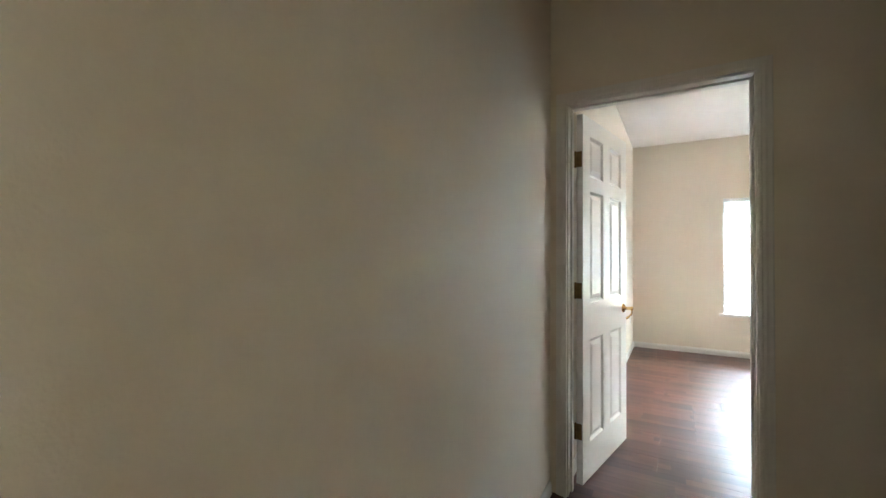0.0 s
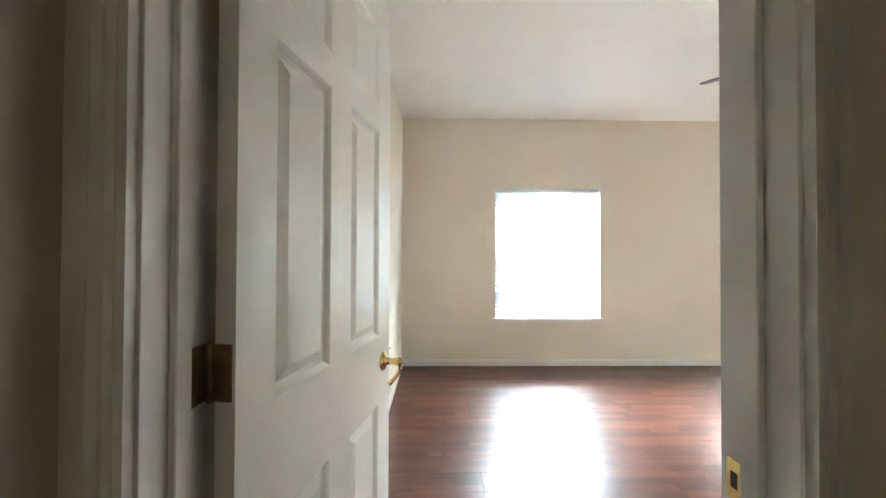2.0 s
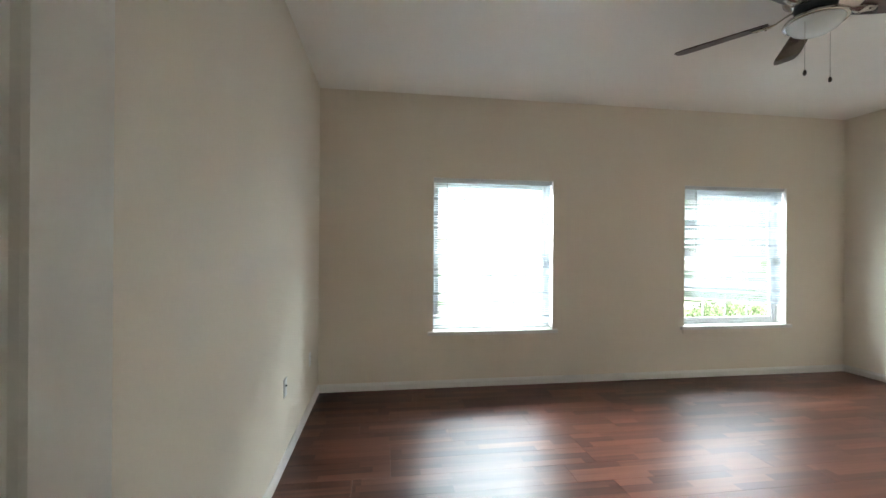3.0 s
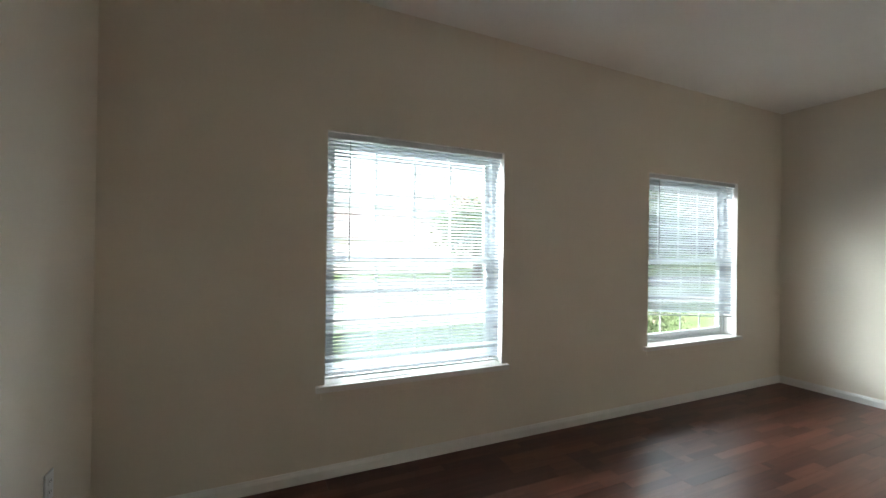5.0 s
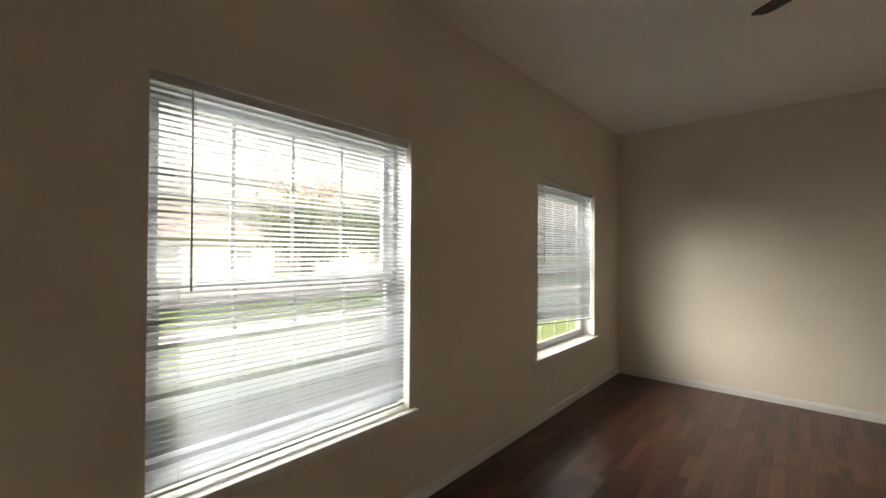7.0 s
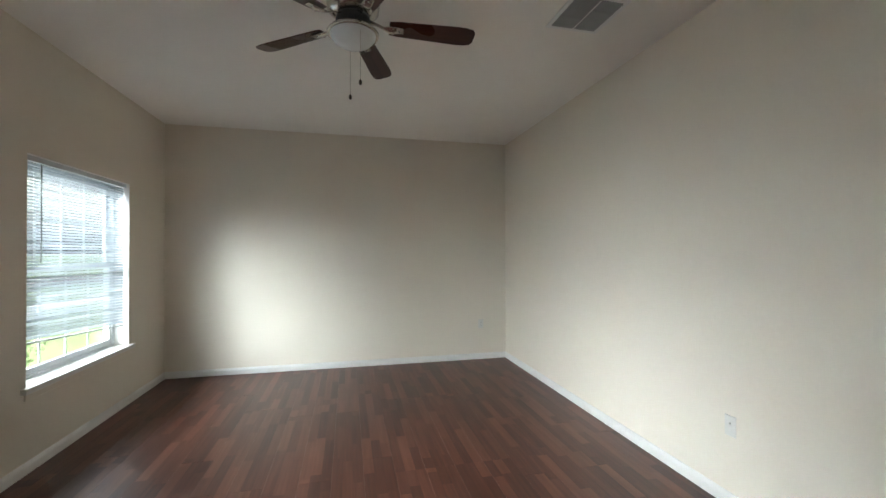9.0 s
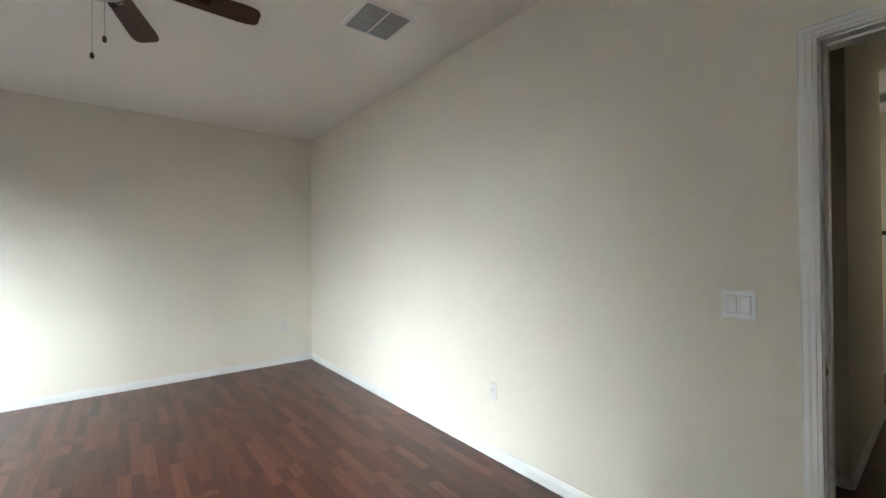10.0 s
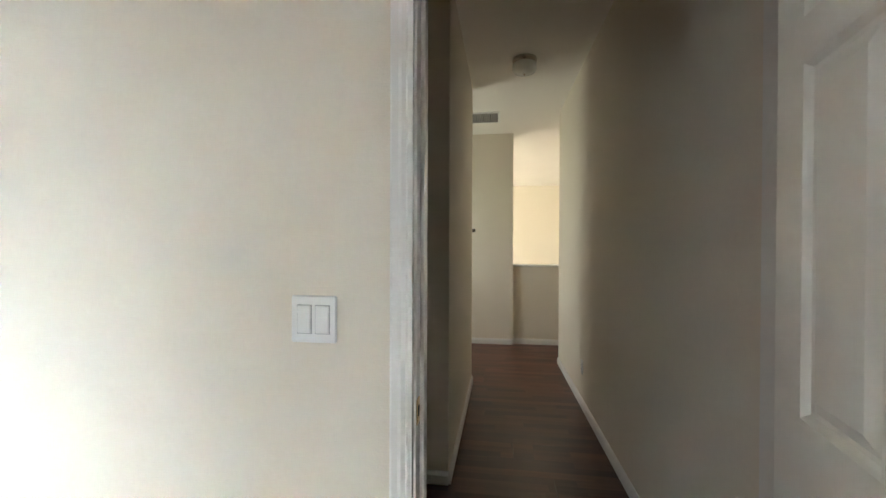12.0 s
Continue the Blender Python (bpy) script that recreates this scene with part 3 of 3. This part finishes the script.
def outlet(m, label, holes=True, mat=None):
    """A plate in its own x-z plane that faces -y."""
    o = thing("wall_outlet", m, label, "outlet")
    mat = mat or PLATE
    part("cover_plate", boxes((-0.035, 0.035, -0.006, 0, -0.057, 0.057), bevel=0.003), mat, o)
    if holes:
        for z in (0.020, -0.020):
            s = part("socket", lathe([(0, 0), (0.0165, 0), (0.016, 0.002), (0, 0.002)], 20, pose(0, -0.006, z, 90)), mat, o)
            for dx in (-0.006, 0.006):
                # slots are not cut: thin dark boxes give their shade
                part("slot", boxes((dx - 0.0012, dx + 0.0012, -0.0086, -0.0079, z - 0.004, z + 0.005)), DARK, s)
    else:
        part("jack", lathe([(0, 0), (0.006, 0), (0.005, 0.008), (0, 0.008)], 14, pose(0, -0.006, 0.012, 90)), DARK if mat is PLATE else mat, o, smooth=True)
    return o


outlet(pose(0, 2.75, 0.48, 0, 0, 90), "white cable jack plate on the beige wall", False)
outlet(pose(0, 3.59, 0.43, 0, 0, 90), "white duplex outlet on the wall near the corner")
outlet(pose(XR, 0.35, 0.457, 0, 0, -90), "beige duplex outlet low on the end wall", True, PLATE_BEIGE)
outlet(pose(2.46, 0, 0.44, 0, 0, 180), "beige painted-over outlet low on the long wall", False, PLATE_BEIGE)
outlet(pose(HX0 + 0.0485, -2.55, 0.33, 0, 0, 90 + LEAN), "white duplex outlet low on the hall wall")

sw = thing("light_switch", pose(1.087, 0, 1.145, 0, 0, 180), "white double rocker light switch beside the doorway", "switch")
part("cover_plate", boxes((-0.058, 0.058, -0.007, 0, -0.057, 0.057), bevel=0.0035), PLATE, sw)
for dx in (-0.023, 0.023):
    part("surround", boxes((dx - 0.0185, dx + 0.0185, -0.0078, -0.006, -0.035, 0.035)), GRILLE, sw)
    rk = part("rocker", boxes((dx - 0.0168, dx + 0.0168, -0.0115, -0.0065, -0.0333, 0.0333), bevel=0.0015), PLATE, sw)

lamp = thing("hall_ceiling_light", pose(0.47, -2.42, H), "small drum ceiling light, switched off, in the hall", "ceiling light")
part("base", lathe([(0, 0), (0.095, 0), (0.098, -0.012), (0.092, -0.035), (0, -0.035)], 32), NICKEL, lamp, smooth=True)
part("shade", lathe([(0.080, -0.033), (0.094, -0.045), (0.096, -0.085), (0.085, -0.106), (0.05, -0.117), (0, -0.120)], 32), GLASS_WHITE, lamp, "frosted glass drum", smooth=True)
part("finial", lathe([(0, -0.118), (0.010, -0.120), (0.008, -0.130), (0, -0.134)], 12), NICKEL, lamp, smooth=True)

thermo = thing("thermostat", pose(1.06, -4.60, 1.53, 0, 0, 180), "small dark thermostat on the wall at the end of the hall", "thermostat")
part("body", boxes((-0.055, 0.055, -0.028, 0, -0.022, 0.022), bevel=0.004), DARK, thermo)
part("cover", boxes((-0.05, 0.05, -0.031, -0.0275, -0.017, 0.017), bevel=0.002), PULL, thermo)

# great-room window, out of sight round the corner, assumed so light can enter
gw = thing("assumed_window_3", pose(4.2, -7.15, 0.5), "large white framed window, assumed and unseen, lighting the next room", "window", kind="structure")
part("window_frame", boxes((0.04, 0.12, -1.75, -1.70, 0, 1.9), (0.04, 0.12, 1.70, 1.75, 0, 1.9), (0.04, 0.12, -1.70, 1.70, 0, 0.05), (0.04, 0.12, -1.70, 1.70, 1.85, 1.9), (0.04, 0.12, -0.025, 0.025, 0.05, 1.85)), VINYL, gw)
gp = part("pane", boxes((0.078, 0.082, -1.70, 1.70, 0.05, 1.85)), GLASS, gw)
gp.visible_shadow = False
# landing window added out of view as a way in for hall light
lw = thing("added_window_4", pose(2.3, -3.8, 0.9), "small white framed window added unseen on the landing", "window", kind="structure")
part("window_frame", boxes((0.03, 0.10, -0.5, -0.46, 0, 1.2), (0.03, 0.10, 0.46, 0.5, 0, 1.2), (0.03, 0.10, -0.46, 0.46, 0, 0.04), (0.03, 0.10, -0.46, 0.46, 1.16, 1.2)), VINYL, lw)
lp = part("pane", boxes((0.078, 0.082, -0.46, 0.46, 0.04, 1.16)), GLASS, lw)
lp.visible_shadow = False

# ---- outdoors ----
GZ = -0.40
tagged(part("ground", boxes((-900, 900, -900, 900, GZ - 0.3, GZ)), GRASS), "green mown lawn around the house", "lawn", kind="structure")
tagged(part("pavement", boxes((-80, 80, 11.2, 12.3, GZ, GZ + 0.03)), CONCRETE), "pale concrete pavement across the lawn", "pavement", kind="structure")
tagged(part("road", boxes((-80, 80, 17.0, 23.0, GZ, GZ + 0.012)), ASPHALT), "grey asphalt street", "road", kind="structure")


def house(x, y, w, d, wall_h, roof_h, turn, label):
    h = thing("house", pose(x, y, GZ, 0, 0, turn), label, "house", "houses across the street")
    part("wall", boxes((-w / 2, w / 2, -d / 2, d / 2, 0, wall_h)), SIDING, h)
    bm = bmesh.new()
    e = 0.5
    b = [bm.verts.new(c) for c in ((-w / 2 - e, -d / 2 - e, wall_h), (w / 2 + e, -d / 2 - e, wall_h), (w / 2 + e, d / 2 + e, wall_h), (-w / 2 - e, d / 2 + e, wall_h))]
    r = [bm.verts.new(c) for c in ((-w / 2 + d * 0.35, 0, wall_h + roof_h), (w / 2 - d * 0.35, 0, wall_h + roof_h))]
    for q in ((b[0], b[1], r[1], r[0]), (b[1], b[2], r[1]), (b[2], b[3], r[0], r[1]), (b[3], b[0], r[0]), (b[3], b[2], b[1], b[0])):
        bm.faces.new(q)
    part("roof", bm, ROOF, h, "reddish brown shingle roof")
    for k in range(3):
        wx = -w / 2 + w * (k + 0.5) / 3
        win = part("window", boxes((wx - 0.65, wx + 0.65, -d / 2 - 0.06, -d / 2 - 0.002, 0.9, 2.2)), VINYL, h)
        part("pane", boxes((wx - 0.55, wx + 0.55, -d / 2 - 0.08, -d / 2 - 0.061, 1.0, 2.1)), PANE_DARK, win)
    return h


house(8.0, 36, 14, 9, 2.6, 2.4, 4, "single-storey house with a reddish shingle roof")
house(27, 37, 14, 9, 2.7, 2.5, -6, "single-storey house with a reddish brown roof")
house(-16, 36, 13, 9, 2.6, 2.4, 0, "single-storey house with a brown shingle roof")


def tree(x, y, height, spread, seed, mat, label, leaves=2600):
    rng = random.Random(seed)
    t = thing("tree", pose(x, y, GZ), label, "tree")
    bm = bmesh.new()
    r0 = 0.035 * height ** 0.9
    top = height * 0.45
    sweep([(0, 0, -0.05), (0.05, 0.02, top * 0.4), (0.0, 0.08, top), (0.1, 0.1, height * 0.8)], [r0 * 1.3, r0, r0 * 0.75, r0 * 0.25], 8, 1.0, bm)
    tips = []
    for k in range(11):
        a, z = k * 2.4 + rng.random(), top * rng.uniform(0.7, 1.5)
        ln = spread * rng.uniform(0.6, 1.0)
        p0 = Vector((0.03, 0.06, z))
        p2 = p0 + Vector((math.cos(a) * ln, math.sin(a) * ln, ln * rng.uniform(0.4, 0.9)))
        p1 = p0.lerp(p2, 0.5) + Vector((0, 0, -0.08 * ln))
        sweep([p0, p1, p2], [r0 * 0.4, r0 * 0.25, r0 * 0.06], 6, 1.0, bm)
        tips += [p1, p2, p0.lerp(p2, 0.8)]
    tips += [Vector((rng.uniform(-0.3, 0.3) * spread, rng.uniform(-0.3, 0.3) * spread, height * rng.uniform(0.75, 0.95))) for _ in range(8)]
    part("trunk", bm, BARK, t)
    verts, faces = [], []
    for _ in range(leaves):
        c = rng.choice(tips)
        p = c + Vector([rng.gauss(0, 0.16 * spread) for _ in range(3)])
        s = rng.uniform(0.05, 0.13)
        q = Euler((rng.uniform(0, 6.3), rng.uniform(0, 6.3), rng.uniform(0, 6.3))).to_quaternion()
        k = len(verts)
        verts += [p + q @ Vector(v) * s for v in ((-1.2, 0, 0), (0, 0.6, 0.1), (1.2, 0, 0), (0, -0.6, 0.1))]
        faces.append((k, k + 1, k + 2, k + 3))
    me = bpy.data.meshes.new("crown")
    me.from_pydata([tuple(v) for v in verts], [], faces)
    me.materials.append(mat)
    cr = new("crown", me)
    cr.parent = t
    tagged(cr, kind="stuff")
    return t


tree(11.6, 20.8, 4.0, 2.2, 4, LEAF, "bushy green tree by the street", 4200)
tree(15.2, 19.6, 4.3, 2.4, 9, LEAF, "leafy green tree beside the street", 4600)
tree(21.5, 18.5, 4.6, 2.4, 11, LEAF, "rounded green tree beside the street", 4200)
tree(13.4, 24.5, 7.0, 2.8, 13, BLOSSOM, "tall tree with thin reddish foliage", 1300)


def shrub(x, y, r, h, seed, label):
    rng = random.Random(seed)
    s = thing("shrub", pose(x, y, GZ), label, "shrub", "shrubs under the window")
    bm = bmesh.new()
    for k in range(7):
        a = k * 0.9
        sweep([(0, 0, -0.02), (math.cos(a) * r * 0.3, math.sin(a) * r * 0.3, h * 0.5), (math.cos(a) * r * 0.7, math.sin(a) * r * 0.7, h * 0.9)], [0.012, 0.008, 0.003], 5, 1.0, bm)
    part("stem", bm, BARK, s)
    for name, mat, count, size in (("foliage", LEAF, 1300, 0.028), ("blossom", BLOSSOM, 90, 0.03)):
        verts, faces = [], []
        for _ in range(count):
            d = Vector([rng.gauss(0, 1) for _ in range(3)]).normalized() * rng.uniform(0.6, 1.08)
            p = Vector((d.x * r, d.y * r, h * 0.55 + d.z * h * 0.5))
            q = Euler((rng.uniform(0, 6.3), rng.uniform(0, 6.3), 0)).to_quaternion()
            k = len(verts)
            verts += [p + q @ Vector(v) * size for v in ((-1.3, 0, 0), (0, 0.7, 0.1), (1.3, 0, 0), (0, -0.7, 0.1))]
            faces.append((k, k + 1, k + 2, k + 3))
        me = bpy.data.meshes.new(name)
        me.from_pydata([tuple(v) for v in verts], [], faces)
        me.materials.append(mat)
        o = new(name, me)
        o.parent = s
        tagged(o, kind="stuff")
    return s


for i, (x, y) in enumerate(((4.2, 6.6), (5.3, 6.9), (6.5, 6.5), (7.7, 7.0))):
    shrub(x, y, 0.55, 0.85, 20 + i, "low green shrub with pale blossom outside the window")

# ---- floor of laminate boards ----
floor = tagged(part("floor", boxes((-2.83, XR + 0.2, WALL_Y, YB + WT, -0.15, -0.009), (-2.83, 4.35, -9.65, WALL_Y, -0.15, -0.009)), FLOORING), "dark cherry laminate strip flooring with a soft shine", "floor", kind="structure")
BOARD_L, BOARD_W = 1.29, 0.195
board_meshes = {}


def board_mesh(length, width):
    key = (round(length, 3), round(width, 3))
    if key not in board_meshes:
        bm = bmesh.new()
        g = 0.0002
        ring = [[bm.verts.new((x, y, z)) for x, y in ((g + o, g + o), (length - g - o, g + o), (length - g - o, width - g - o), (g + o, width - g - o))] for o, z in ((0, -0.009), (0, -0.0004), (0.0004, 0))]
        for a, b in zip(ring, ring[1:]):
            for k in range(4):
                bm.faces.new((a[k], a[(k + 1) % 4], b[(k + 1) % 4], b[k]))
        bm.faces.new(ring[-1])
        me = bpy.data.meshes.new("plank")
        bm.to_mesh(me)
        bm.free()
        me.materials.append(FLOORING)
        board_meshes[key] = me
    return board_meshes[key]


def lay(x0, x1, y0, y1, seed):
    rng = random.Random(seed)
    y = y0
    while y < y1 - 0.02:
        w = min(BOARD_W, y1 - y)
        x = x0
        ln = rng.choice((0.43, 0.86, 1.29, 0.65, 1.08))
        while x < x1 - 0.01:
            ln = min(ln, x1 - x)
            ob = new("plank", board_mesh(ln, w))
            ob.parent = floor
            ob.matrix_basis = pose(x, y, 0)
            x += ln
            ln = BOARD_L
        y += w


lay(0.0, XR, 0.0, YB, 1)
lay(HX0 - 0.02, 2.3, -1.30, 0.0, 2)
lay(HX0 - 0.02, HX1, -3.0, -1.30, 3)
lay(-0.9, 2.3, -4.66, -3.0, 4)
